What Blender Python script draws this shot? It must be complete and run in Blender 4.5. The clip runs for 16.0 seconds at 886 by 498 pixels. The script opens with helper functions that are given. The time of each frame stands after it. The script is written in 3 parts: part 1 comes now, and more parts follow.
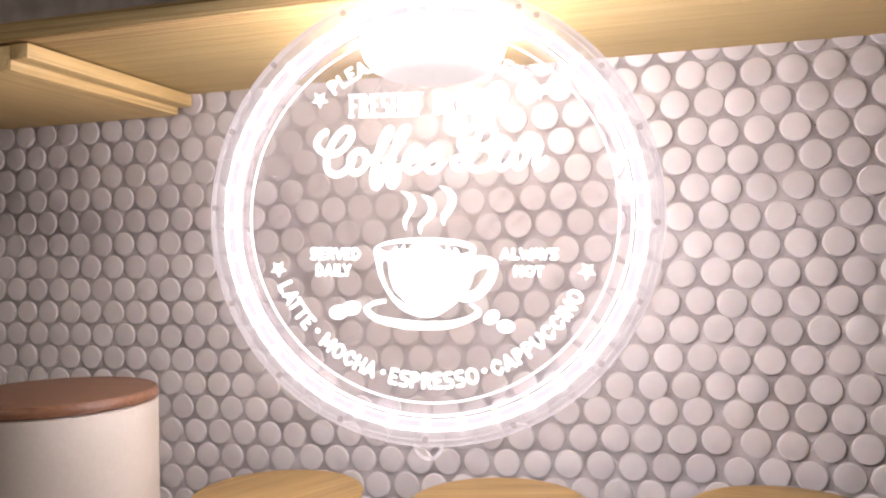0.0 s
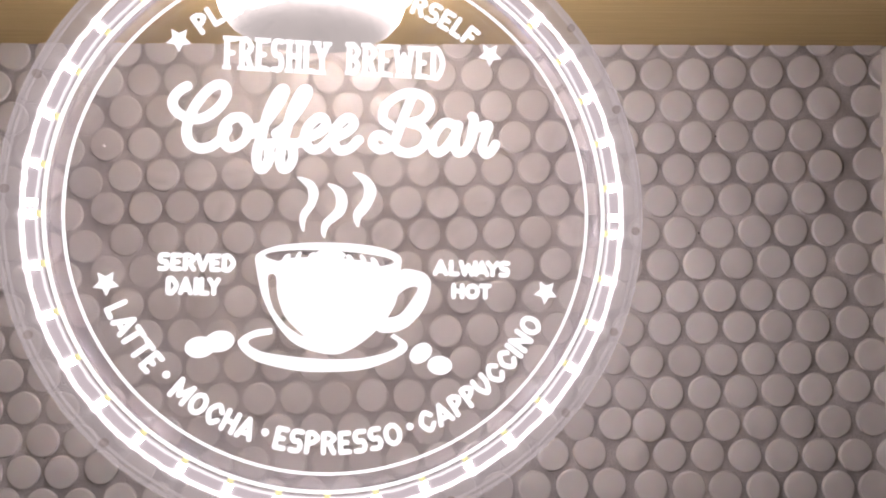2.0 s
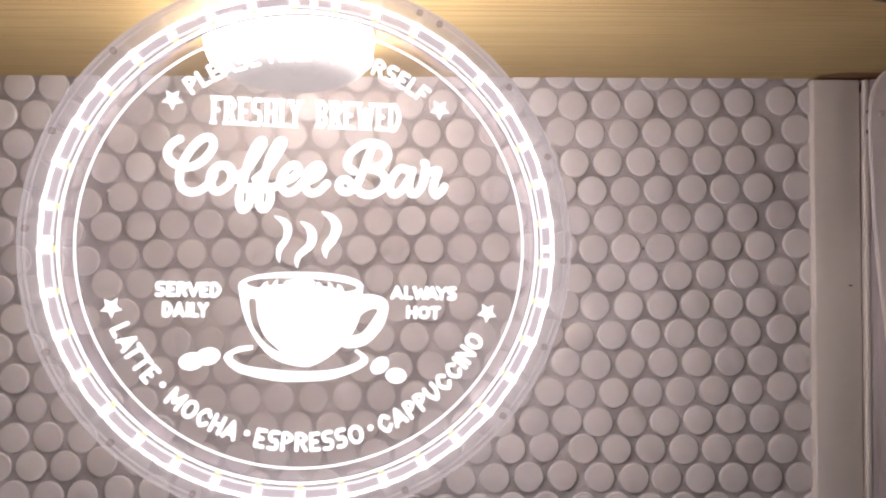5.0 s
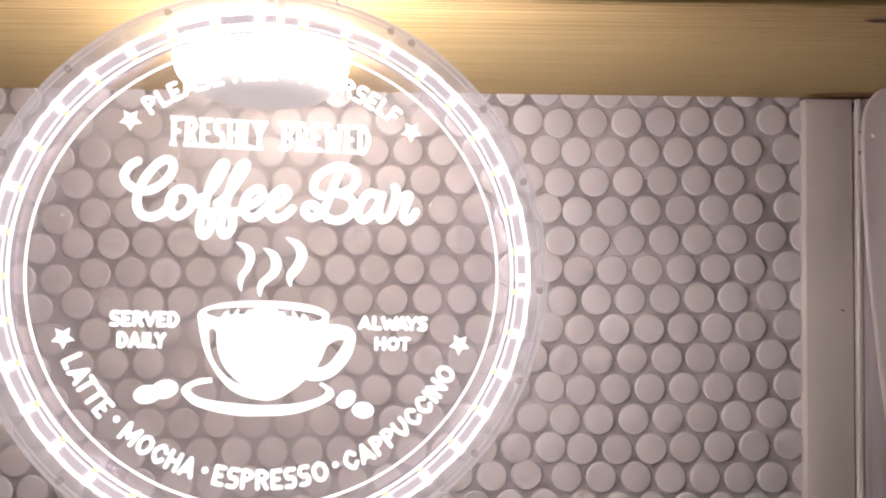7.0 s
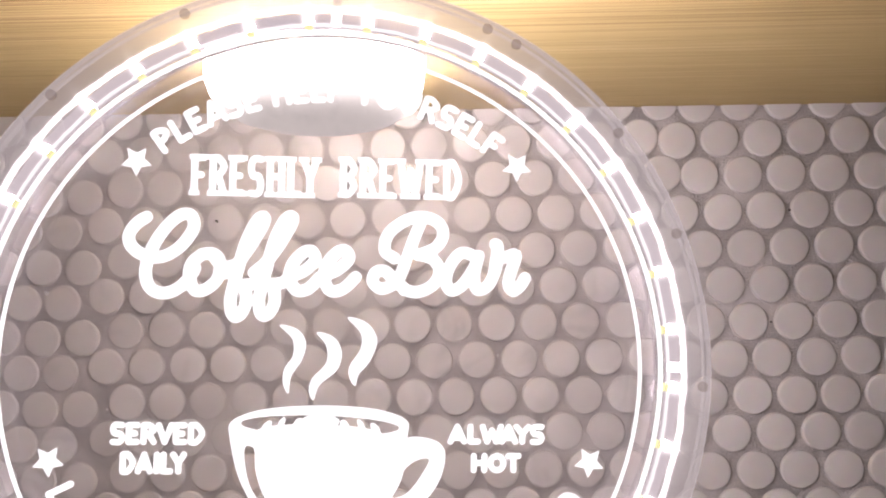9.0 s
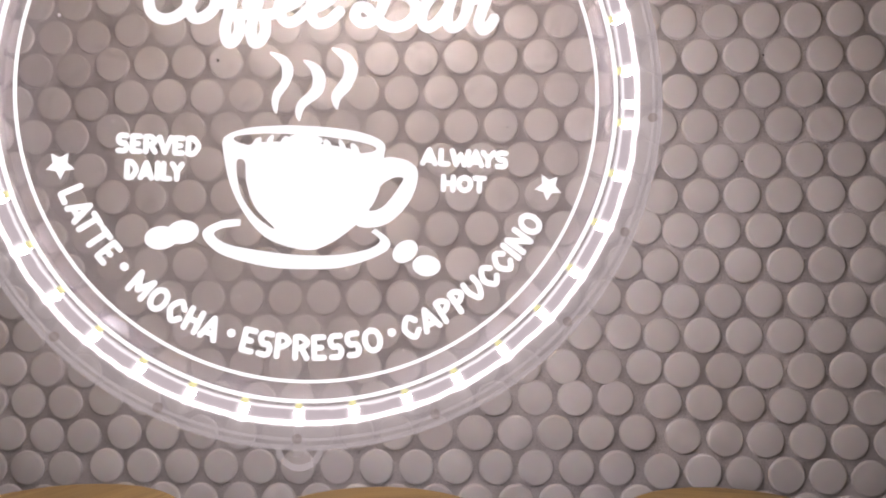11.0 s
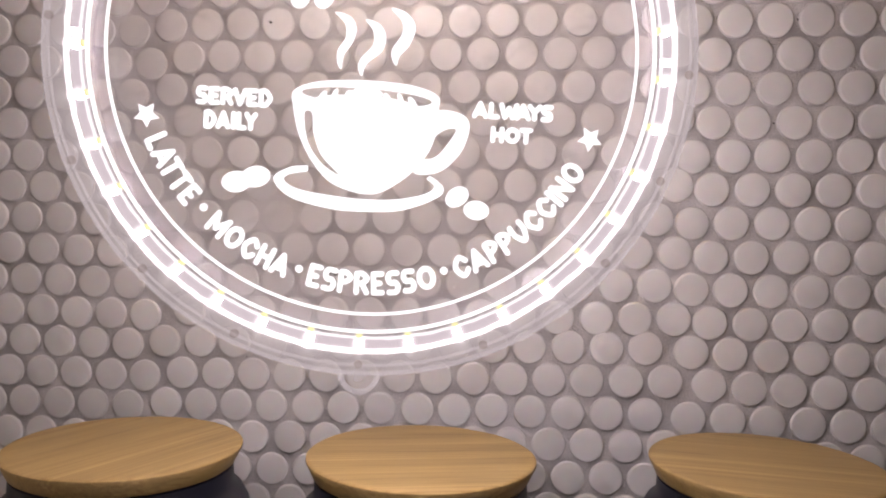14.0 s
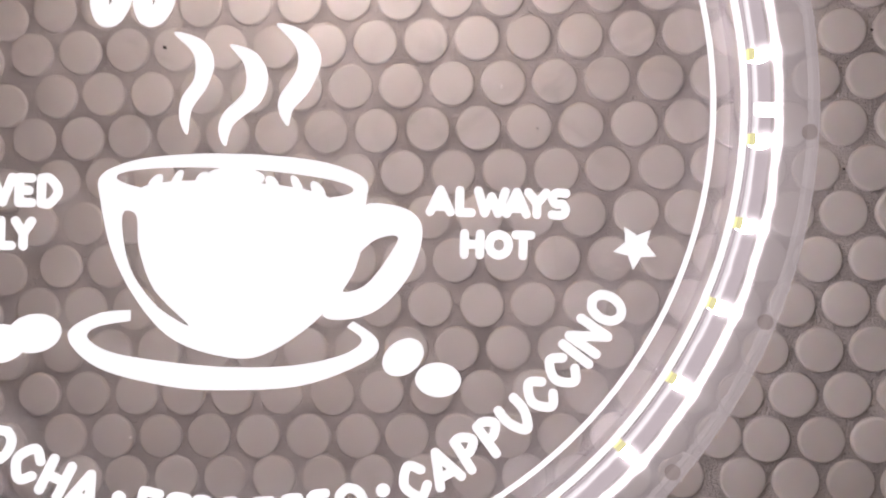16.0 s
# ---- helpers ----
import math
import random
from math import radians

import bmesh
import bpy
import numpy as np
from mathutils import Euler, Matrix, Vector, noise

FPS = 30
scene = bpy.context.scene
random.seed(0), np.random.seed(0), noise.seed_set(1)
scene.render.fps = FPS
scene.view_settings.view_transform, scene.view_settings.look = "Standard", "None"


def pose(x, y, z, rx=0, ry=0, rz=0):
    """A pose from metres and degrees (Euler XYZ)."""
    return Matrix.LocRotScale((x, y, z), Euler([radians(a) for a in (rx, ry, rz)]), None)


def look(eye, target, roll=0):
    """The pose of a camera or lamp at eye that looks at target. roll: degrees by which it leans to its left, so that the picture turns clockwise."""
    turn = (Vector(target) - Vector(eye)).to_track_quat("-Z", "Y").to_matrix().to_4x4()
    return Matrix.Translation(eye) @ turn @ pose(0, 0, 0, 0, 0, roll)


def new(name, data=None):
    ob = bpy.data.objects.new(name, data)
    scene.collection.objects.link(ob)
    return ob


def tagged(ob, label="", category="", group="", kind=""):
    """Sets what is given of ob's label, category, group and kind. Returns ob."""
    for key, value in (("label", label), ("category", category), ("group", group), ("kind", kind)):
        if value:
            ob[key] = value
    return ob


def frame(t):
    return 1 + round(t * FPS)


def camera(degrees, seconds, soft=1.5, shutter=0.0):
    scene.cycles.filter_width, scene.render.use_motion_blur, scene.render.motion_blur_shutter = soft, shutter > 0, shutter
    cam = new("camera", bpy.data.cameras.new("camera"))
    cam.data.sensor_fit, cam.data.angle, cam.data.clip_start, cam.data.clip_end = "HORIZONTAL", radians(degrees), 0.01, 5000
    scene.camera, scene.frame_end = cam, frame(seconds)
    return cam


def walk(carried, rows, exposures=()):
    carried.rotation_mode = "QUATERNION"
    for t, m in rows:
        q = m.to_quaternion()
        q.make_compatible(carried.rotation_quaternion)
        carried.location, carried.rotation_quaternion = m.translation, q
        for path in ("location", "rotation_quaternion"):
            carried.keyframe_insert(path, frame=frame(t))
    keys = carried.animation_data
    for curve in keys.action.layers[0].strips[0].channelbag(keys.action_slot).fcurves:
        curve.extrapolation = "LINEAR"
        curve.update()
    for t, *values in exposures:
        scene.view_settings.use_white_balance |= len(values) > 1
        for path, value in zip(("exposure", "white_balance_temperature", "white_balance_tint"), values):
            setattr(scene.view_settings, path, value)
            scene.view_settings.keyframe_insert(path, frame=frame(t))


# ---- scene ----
cam = camera(58.28, 16.0, soft=2.05)
Z0 = 1.25                                   # height of the wall's reference tile over the floor
FRAME = pose(0, 0, Z0)
PATH = [
    (0, (-0.0828, -0.5593, -0.0677), (-0.3636, 0.4004, -0.0594), -1.14),
    (0.3, (-0.1403, -0.4659, -0.0560), (-0.3651, 0.5085, -0.0537), -2.02),
    (0.5, (-0.1573, -0.4374, -0.0544), (-0.3621, 0.5414, -0.0550), -2.10),
    (1, (-0.1706, -0.4230, -0.0366), (-0.2536, 0.5736, -0.0295), -0.39),
    (1.5, (-0.1671, -0.4619, -0.0513), (-0.1837, 0.5374, -0.0182), -0.34),
    (2, (-0.1621, -0.4705, -0.0692), (-0.1514, 0.5290, -0.0396), -0.02),
    (2.5, (-0.1473, -0.4844, -0.0328), (-0.1203, 0.5148, -0.0030), -0.48),
    (3, (-0.1417, -0.4990, -0.0367), (-0.1153, 0.5001, -0.0051), -0.44),
    (3.2, (-0.1443, -0.5023, -0.0604), (-0.1192, 0.4969, -0.0299), -0.30),
    (5.5, (-0.1481, -0.5203, -0.0535), (-0.1277, 0.4793, -0.0359), 0.09),
    (6, (-0.1414, -0.5197, -0.0515), (-0.1208, 0.4799, -0.0319), 0.41),
    (6.5, (-0.1349, -0.5130, -0.0497), (-0.1146, 0.4865, -0.0242), 0.45),
    (7, (-0.1367, -0.5056, -0.0469), (-0.1132, 0.4937, -0.0192), 0.40),
    (7.5, (-0.1497, -0.4822, -0.0366), (-0.1318, 0.5171, -0.0040), 0.23),
    (8, (-0.1595, -0.4340, -0.0212), (-0.1727, 0.5653, 0.0114), 0.38),
    (8.2, (-0.1573, -0.4173, -0.0218), (-0.1821, 0.5818, 0.0112), 0.21),
    (10.3, (-0.1433, -0.4203, -0.0443), (-0.2041, 0.5765, 0.0091), -0.42),
    (10.5, (-0.1399, -0.4150, -0.0656), (-0.1978, 0.5824, -0.0244), -0.28),
    (11, (-0.1405, -0.4392, -0.0975), (-0.1996, 0.5590, -0.0929), 0.85),
    (11.5, (-0.1458, -0.4664, -0.0861), (-0.2150, 0.5311, -0.0942), 1.45),
    (12, (-0.1450, -0.4828, -0.0958), (-0.2300, 0.5135, -0.1063), 1.96),
    (12.5, (-0.1394, -0.4745, -0.1147), (-0.2302, 0.5212, -0.1373), 2.07),
    (13, (-0.1432, -0.4742, -0.1109), (-0.2345, 0.5210, -0.1466), 2.00),
    (13.5, (-0.1457, -0.4687, -0.1078), (-0.2374, 0.5264, -0.1437), 2.08),
    (14, (-0.1462, -0.4628, -0.1056), (-0.2382, 0.5323, -0.1407), 1.61),
    (14.5, (-0.1438, -0.4538, -0.1100), (-0.2354, 0.5417, -0.1359), 1.40),
    (15, (-0.1419, -0.4246, -0.0915), (-0.2294, 0.5714, -0.1095), 1.18),
    (15.5, (-0.1503, -0.3714, -0.0785), (-0.2339, 0.6249, -0.0982), 0.58),
    (16, (-0.1492, -0.3426, -0.0744), (-0.2166, 0.6551, -0.0893), 0.12),
]
EXPO = [(0.0, 0.77), (0.5, 0.45), (1.0, 0.0), (1.5, -0.07), (2.5, 0.0), (3.0, 0.15), (5.5, 0.11), (7.0, 0.19), (7.5, 0.15), (8.0, 0.01), (10.3, 0.01), (10.6, -0.01),
        (11.0, -0.15), (11.5, -0.01), (12.0, -0.01), (13.0, 0.24), (13.5, 0.18), (14.5, 0.11), (15.5, -0.05), (16.0, -0.21)]
walk(cam, [(t, FRAME @ look(eye, target, roll)) for t, eye, target, roll in PATH], EXPO)

# ---- world and light ----
world = bpy.data.worlds.new("world")
scene.world = world
world.use_nodes = True
bg = world.node_tree.nodes["Background"]
bg.inputs[0].default_value = (0.75, 0.8, 1.0, 1)
bg.inputs[1].default_value = 0.02

PUCK_POWER, LED_POWER, EDGE_POWER, ROOM_POWER = 50.0, 212.0, 14.0, 5.2


def area(name, m, size, watts, colour):
    lamp = bpy.data.lights.new(name, "AREA")
    lamp.shape, lamp.size, lamp.energy, lamp.color = "SQUARE", size, watts, colour
    ob = new(name, lamp)
    ob.matrix_world = m
    return ob


area("room_light", look((-0.9, -1.6, 2.36), (-0.3, 0, 1.2)), 0.5, ROOM_POWER, (1.0, 0.86, 0.78))


# ---- materials ----
def material(name):
    m = bpy.data.materials.new(name)
    m.use_nodes = True
    n = m.node_tree.nodes
    return m, n, m.node_tree.links, n["Principled BSDF"]


def node(n, kind, **values):
    nd = n.new(kind)
    for key, value in values.items():
        nd.inputs[key.replace("_", " ")].default_value = value
    return nd


def ramp(n, stops):
    r = n.new("ShaderNodeValToRGB")
    el = r.color_ramp.elements
    while len(el) < len(stops):
        el.new(0.5)
    for e, (p, c) in zip(el, stops):
        e.position, e.color = p, (*c, 1)
    return r


def coords(n, l, scale, rot=(0, 0, 0)):
    tc, mp = n.new("ShaderNodeTexCoord"), n.new("ShaderNodeMapping")
    mp.inputs["Scale"].default_value, mp.inputs["Rotation"].default_value = scale, rot
    l.new(tc.outputs["Object"], mp.inputs["Vector"])
    return mp.outputs[0]


def mottled(name, a, b, rough, scale=40, bump=0.0, bscale=400, metal=0.0, coat=0.0, bdist=0.0005, span=0.15):
    """Two tones at two scales with fine relief."""
    m, n, l, p = material(name)
    v = coords(n, l, (1, 1, 1))
    big, fine = node(n, "ShaderNodeTexNoise", Scale=scale, Detail=4.0), node(n, "ShaderNodeTexNoise", Scale=bscale, Detail=3.0)
    l.new(v, big.inputs["Vector"]), l.new(v, fine.inputs["Vector"])
    mix = n.new("ShaderNodeMath")
    mix.operation = "MULTIPLY_ADD"
    mix.inputs[1].default_value = 0.35
    l.new(fine.outputs[0], mix.inputs[0])
    sc = n.new("ShaderNodeMath")
    sc.operation = "MULTIPLY"
    sc.inputs[1].default_value = 0.65
    l.new(big.outputs[0], sc.inputs[0]), l.new(sc.outputs[0], mix.inputs[2])
    r = ramp(n, [(0.5 - span, a), (0.5 + span, b)])
    l.new(mix.outputs[0], r.inputs[0]), l.new(r.outputs[0], p.inputs["Base Color"])
    p.inputs["Roughness"].default_value, p.inputs["Metallic"].default_value = rough, metal
    p.inputs["Coat Weight"].default_value = coat
    if bump:
        bp = node(n, "ShaderNodeBump", Strength=bump, Distance=bdist)
        l.new(fine.outputs[0], bp.inputs["Height"]), l.new(bp.outputs[0], p.inputs["Normal"])
    return m


def wood(name, tones, rough, along="x", stretch=14.0, rings=90.0, bump=0.15, object_random=False, line=0.75, fine_lines=0.45, heart=None):
    """Grain that runs along one axis, with soft broad streaks and fine lines."""
    m, n, l, p = material(name)
    s = {"x": (1, stretch, stretch), "y": (stretch, 1, stretch), "z": (stretch, stretch, 1)}[along]
    v = coords(n, l, s)
    if object_random:
        info, add = n.new("ShaderNodeObjectInfo"), n.new("ShaderNodeVectorMath")
        add.operation = "ADD"
        comb = n.new("ShaderNodeCombineXYZ")
        mul = n.new("ShaderNodeMath")
        mul.operation = "MULTIPLY"
        mul.inputs[1].default_value = 37.0
        l.new(info.outputs["Random"], mul.inputs[0])
        for i in range(3):
            l.new(mul.outputs[0], comb.inputs[i])
        l.new(v, add.inputs[0]), l.new(comb.outputs[0], add.inputs[1])
        v = add.outputs[0]
    broad = node(n, "ShaderNodeTexNoise", Scale=4.0, Detail=5.0, Roughness=0.55, Distortion=0.6)
    fine = node(n, "ShaderNodeTexNoise", Scale=rings / 3, Detail=6.0, Roughness=0.65)
    l.new(v, broad.inputs["Vector"]), l.new(v, fine.inputs["Vector"])
    mix = n.new("ShaderNodeMix")
    mix.inputs[0].default_value = 0.42
    l.new(broad.outputs[0], mix.inputs[2]), l.new(fine.outputs[0], mix.inputs[3])
    r = ramp(n, [(0.3 + 0.4 * i / (len(tones) - 1), c) for i, c in enumerate(tones)])
    l.new(mix.outputs[0], r.inputs[0])
    # growth lines, strong in some bands and faint in others
    lines = node(n, "ShaderNodeTexNoise", Scale=rings * fine_lines, Detail=2.0, Roughness=0.5)
    sq = n.new("ShaderNodeVectorMath")
    sq.operation = "MULTIPLY"
    sq.inputs[1].default_value = {"x": (0.07, 1, 1), "y": (1, 0.07, 1), "z": (1, 1, 0.07)}[along]
    l.new(v, sq.inputs[0]), l.new(sq.outputs[0], lines.inputs["Vector"])
    lr = ramp(n, [(0.40, (0.62, 0.52, 0.42)), (0.56, (1, 1, 1))])
    l.new(lines.outputs[0], lr.inputs[0])
    band = ramp(n, [(0.42, (0, 0, 0)), (0.62, (line, line, line))])
    l.new(broad.outputs[0], band.inputs[0])
    mul = n.new("ShaderNodeMix")
    mul.data_type, mul.blend_type = "RGBA", "MULTIPLY"
    l.new(band.outputs[0], mul.inputs[0]), l.new(r.outputs[0], mul.inputs[6]), l.new(lr.outputs[0], mul.inputs[7])
    colour = mul.outputs[2]
    if heart:
        # a resinous band with close dark lines along one edge of the board
        tc, sep, mr = n.new("ShaderNodeTexCoord"), n.new("ShaderNodeSeparateXYZ"), n.new("ShaderNodeMapRange")
        l.new(tc.outputs["Object"], sep.inputs[0]), l.new(sep.outputs[1], mr.inputs["Value"])
        for key, value in (("From Min", heart[0]), ("From Max", heart[1]), ("To Min", 0.28), ("To Max", 1.0)):
            mr.inputs[key].default_value = value
        hl = ramp(n, [(0.40, (0.52, 0.42, 0.35)), (0.50, (0.82, 0.76, 0.70)), (0.60, (1, 1, 1))])
        close = node(n, "ShaderNodeTexNoise", Scale=rings * 0.50, Detail=4.0, Roughness=0.65)
        l.new(sq.outputs[0], close.inputs["Vector"]), l.new(close.outputs[0], hl.inputs[0])
        hm = n.new("ShaderNodeMix")
        hm.data_type, hm.blend_type = "RGBA", "MULTIPLY"
        l.new(mr.outputs[0], hm.inputs[0]), l.new(colour, hm.inputs[6]), l.new(hl.outputs[0], hm.inputs[7])
        colour = hm.outputs[2]
    l.new(colour, p.inputs["Base Color"])
    p.inputs["Roughness"].default_value = rough
    bp = node(n, "ShaderNodeBump", Strength=bump, Distance=0.0006)
    l.new(fine.outputs[0], bp.inputs["Height"]), l.new(bp.outputs[0], p.inputs["Normal"])
    return m


def glow(name, colour, strength):
    m, n, l, p = material(name)
    e = n.new("ShaderNodeEmission")
    e.inputs[0].default_value, e.inputs[1].default_value = (*colour, 1), strength
    l.new(e.outputs[0], n["Material Output"].inputs[0])
    return m


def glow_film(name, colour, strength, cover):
    """A translucent film: part see-through, part emission that stands in for led light inside it."""
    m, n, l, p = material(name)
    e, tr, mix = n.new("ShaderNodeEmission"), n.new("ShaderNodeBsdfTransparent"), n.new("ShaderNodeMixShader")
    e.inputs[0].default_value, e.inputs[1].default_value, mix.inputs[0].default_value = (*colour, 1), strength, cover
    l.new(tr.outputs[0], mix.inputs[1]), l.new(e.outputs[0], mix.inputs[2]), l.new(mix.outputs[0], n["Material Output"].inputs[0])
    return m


def clear(name, tint, gloss_rough, haze, haze_colour=(0.9, 0.86, 0.9)):
    """Thin clear plastic: see-through, a glossy skin and a trace of milky haze."""
    m, n, l, p = material(name)
    tr, gl, df = n.new("ShaderNodeBsdfTransparent"), n.new("ShaderNodeBsdfGlossy"), n.new("ShaderNodeBsdfDiffuse")
    tr.inputs[0].default_value, df.inputs[0].default_value = (*tint, 1), (*haze_colour, 1)
    gl.inputs["Roughness"].default_value = gloss_rough
    fr = node(n, "ShaderNodeFresnel", IOR=1.49)
    a, b = n.new("ShaderNodeMixShader"), n.new("ShaderNodeMixShader")
    v = coords(n, l, (1, 1, 1))
    nz = node(n, "ShaderNodeTexNoise", Scale=46.0, Detail=7.0, Roughness=0.72, Distortion=1.6)
    l.new(v, nz.inputs["Vector"])
    r = ramp(n, [(0.36, (haze * 0.3,) * 3), (0.55, (haze * 0.8,) * 3), (0.70, (haze * 2.4,) * 3)])
    l.new(nz.outputs[0], r.inputs[0]), l.new(r.outputs[0], a.inputs[0])
    l.new(tr.outputs[0], a.inputs[1]), l.new(df.outputs[0], a.inputs[2])
    l.new(fr.outputs[0], b.inputs[0]), l.new(a.outputs[0], b.inputs[1]), l.new(gl.outputs[0], b.inputs[2])
    l.new(b.outputs[0], n["Material Output"].inputs[0])
    return m


def tile_glaze():
    m, n, l, p = material("tile_glaze")
    info = n.new("ShaderNodeObjectInfo")
    geo = n.new("ShaderNodeNewGeometry")
    rnd = n.new("ShaderNodeMath")
    rnd.operation = "ADD"
    l.new(info.outputs["Random"], rnd.inputs[0]), l.new(geo.outputs["Random Per Island"], rnd.inputs[1])
    fr = n.new("ShaderNodeMath")
    fr.operation = "FRACT"
    l.new(rnd.outputs[0], fr.inputs[0])
    r = ramp(n, [(0.0, (0.70, 0.665, 0.645)), (0.5, (0.76, 0.725, 0.705)), (1.0, (0.80, 0.765, 0.745))])
    l.new(fr.outputs[0], r.inputs[0])
    v = coords(n, l, (1, 1, 1))
    nz, fine = node(n, "ShaderNodeTexNoise", Scale=160.0, Detail=4.0), node(n, "ShaderNodeTexNoise", Scale=700.0, Detail=2.0)
    l.new(v, nz.inputs["Vector"]), l.new(v, fine.inputs["Vector"])
    mx = n.new("ShaderNodeMix")
    mx.data_type, mx.blend_type = "RGBA", "MULTIPLY"
    mx.inputs[0].default_value = 0.12
    l.new(r.outputs[0], mx.inputs[6]), l.new(nz.outputs[1], mx.inputs[7])
    l.new(mx.outputs[2], p.inputs["Base Color"])
    p.inputs["Roughness"].default_value = 0.42
    p.inputs["Specular IOR Level"].default_value = 0.4
    p.inputs["Coat Weight"].default_value, p.inputs["Coat Roughness"].default_value = 0.22, 0.07
    bp = node(n, "ShaderNodeBump", Strength=0.12, Distance=0.0006)
    l.new(nz.outputs[0], bp.inputs["Height"]), l.new(bp.outputs[0], p.inputs["Normal"])
    return m


def dome_glow(name, foot, head, low, high):
    """A lit frosted dome: dim at its foot, ever brighter towards the leds at its head."""
    m, n, l, p = material(name)
    tc, sep, mp, pw, ma, e = [n.new(k) for k in ("ShaderNodeTexCoord", "ShaderNodeSeparateXYZ", "ShaderNodeMapRange", "ShaderNodeMath", "ShaderNodeMath", "ShaderNodeEmission")]
    l.new(tc.outputs["Object"], sep.inputs[0]), l.new(sep.outputs[2], mp.inputs["Value"])
    for key, value in (("From Min", foot), ("From Max", head)):
        mp.inputs[key].default_value = value
    pw.operation, ma.operation = "POWER", "MULTIPLY_ADD"
    pw.inputs[1].default_value, ma.inputs[1].default_value, ma.inputs[2].default_value = 3.0, high, low
    l.new(mp.outputs[0], pw.inputs[0]), l.new(pw.outputs[0], ma.inputs[0]), l.new(ma.outputs[0], e.inputs[1])
    e.inputs[0].default_value = (1.0, 0.88, 0.885, 1)
    l.new(e.outputs[0], n["Material Output"].inputs[0])
    return m


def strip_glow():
    """Led glow and bloom painted as emission over the clear channel: a bright outer line, a blob round each led and a
    faint halo.
    """
    m, n, l, p = material("strip_bloom_light")

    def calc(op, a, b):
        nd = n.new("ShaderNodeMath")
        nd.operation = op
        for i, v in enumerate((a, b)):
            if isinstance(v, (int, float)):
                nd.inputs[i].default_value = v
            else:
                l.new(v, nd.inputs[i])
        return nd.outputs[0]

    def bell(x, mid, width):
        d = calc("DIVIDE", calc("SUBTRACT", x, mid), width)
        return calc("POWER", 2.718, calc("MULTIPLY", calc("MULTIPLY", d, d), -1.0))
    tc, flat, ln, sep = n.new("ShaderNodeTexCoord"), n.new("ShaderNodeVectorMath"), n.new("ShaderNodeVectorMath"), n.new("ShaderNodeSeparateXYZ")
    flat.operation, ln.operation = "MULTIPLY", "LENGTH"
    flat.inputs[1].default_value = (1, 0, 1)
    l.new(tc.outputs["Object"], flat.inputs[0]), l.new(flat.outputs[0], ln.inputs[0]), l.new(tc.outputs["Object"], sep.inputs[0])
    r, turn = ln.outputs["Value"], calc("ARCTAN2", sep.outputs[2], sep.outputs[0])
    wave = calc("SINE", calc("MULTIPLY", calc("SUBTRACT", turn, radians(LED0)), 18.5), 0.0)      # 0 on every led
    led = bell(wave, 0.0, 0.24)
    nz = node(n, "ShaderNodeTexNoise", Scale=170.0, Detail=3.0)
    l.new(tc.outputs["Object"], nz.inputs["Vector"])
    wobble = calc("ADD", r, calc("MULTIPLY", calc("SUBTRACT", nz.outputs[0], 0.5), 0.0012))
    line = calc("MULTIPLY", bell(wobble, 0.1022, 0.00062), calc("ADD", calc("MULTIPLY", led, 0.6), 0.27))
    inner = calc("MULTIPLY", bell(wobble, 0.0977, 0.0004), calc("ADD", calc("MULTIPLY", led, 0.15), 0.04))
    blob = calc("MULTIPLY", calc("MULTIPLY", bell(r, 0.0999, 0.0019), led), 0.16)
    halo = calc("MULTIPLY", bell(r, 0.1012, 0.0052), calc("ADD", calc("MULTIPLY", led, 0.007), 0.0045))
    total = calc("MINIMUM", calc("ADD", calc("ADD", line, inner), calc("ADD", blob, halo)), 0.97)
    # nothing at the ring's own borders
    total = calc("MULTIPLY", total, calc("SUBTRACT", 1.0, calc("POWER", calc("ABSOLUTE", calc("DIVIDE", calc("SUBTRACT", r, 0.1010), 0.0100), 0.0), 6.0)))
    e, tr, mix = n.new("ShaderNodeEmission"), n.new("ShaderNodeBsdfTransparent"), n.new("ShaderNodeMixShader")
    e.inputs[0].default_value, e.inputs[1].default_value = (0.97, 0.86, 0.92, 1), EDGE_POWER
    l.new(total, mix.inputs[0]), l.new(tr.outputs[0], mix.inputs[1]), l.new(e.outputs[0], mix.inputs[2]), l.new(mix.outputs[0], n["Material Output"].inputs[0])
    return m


LED0 = -2.7
GLAZE = tile_glaze()
GROUT = mottled("grout", (0.44, 0.412, 0.402), (0.68, 0.64, 0.625), 0.95, 30, 1.0, 1100, bdist=0.0018, span=0.09)
PINE = wood("pine", [(0.46, 0.335, 0.14), (0.57, 0.435, 0.185), (0.63, 0.49, 0.22), (0.67, 0.54, 0.265)], 0.6, "x", 13, 100, fine_lines=0.38, line=0.45, heart=(-0.110, -0.170))
PINE_RAIL = wood("pine_rail", [(0.60, 0.42, 0.17), (0.72, 0.54, 0.24), (0.78, 0.60, 0.29)], 0.6, "y", 13, 80)
KNOT = wood("knot", [(0.17, 0.085, 0.04), (0.33, 0.18, 0.08), (0.46, 0.27, 0.12)], 0.55, "x", 8, 60)
RESIN = mottled("resin_knot", (0.025, 0.012, 0.008), (0.12, 0.055, 0.025), 0.5, 300)
BAMBOO = wood("bamboo", [(0.20, 0.124, 0.043), (0.35, 0.232, 0.083), (0.43, 0.29, 0.108), (0.53, 0.375, 0.157)], 0.5, "x", 26, 60, 0.06, True, 0.6)
WALNUT = wood("walnut", [(0.10, 0.045, 0.025), (0.20, 0.095, 0.05), (0.27, 0.14, 0.075)], 0.4, "x", 12, 80)
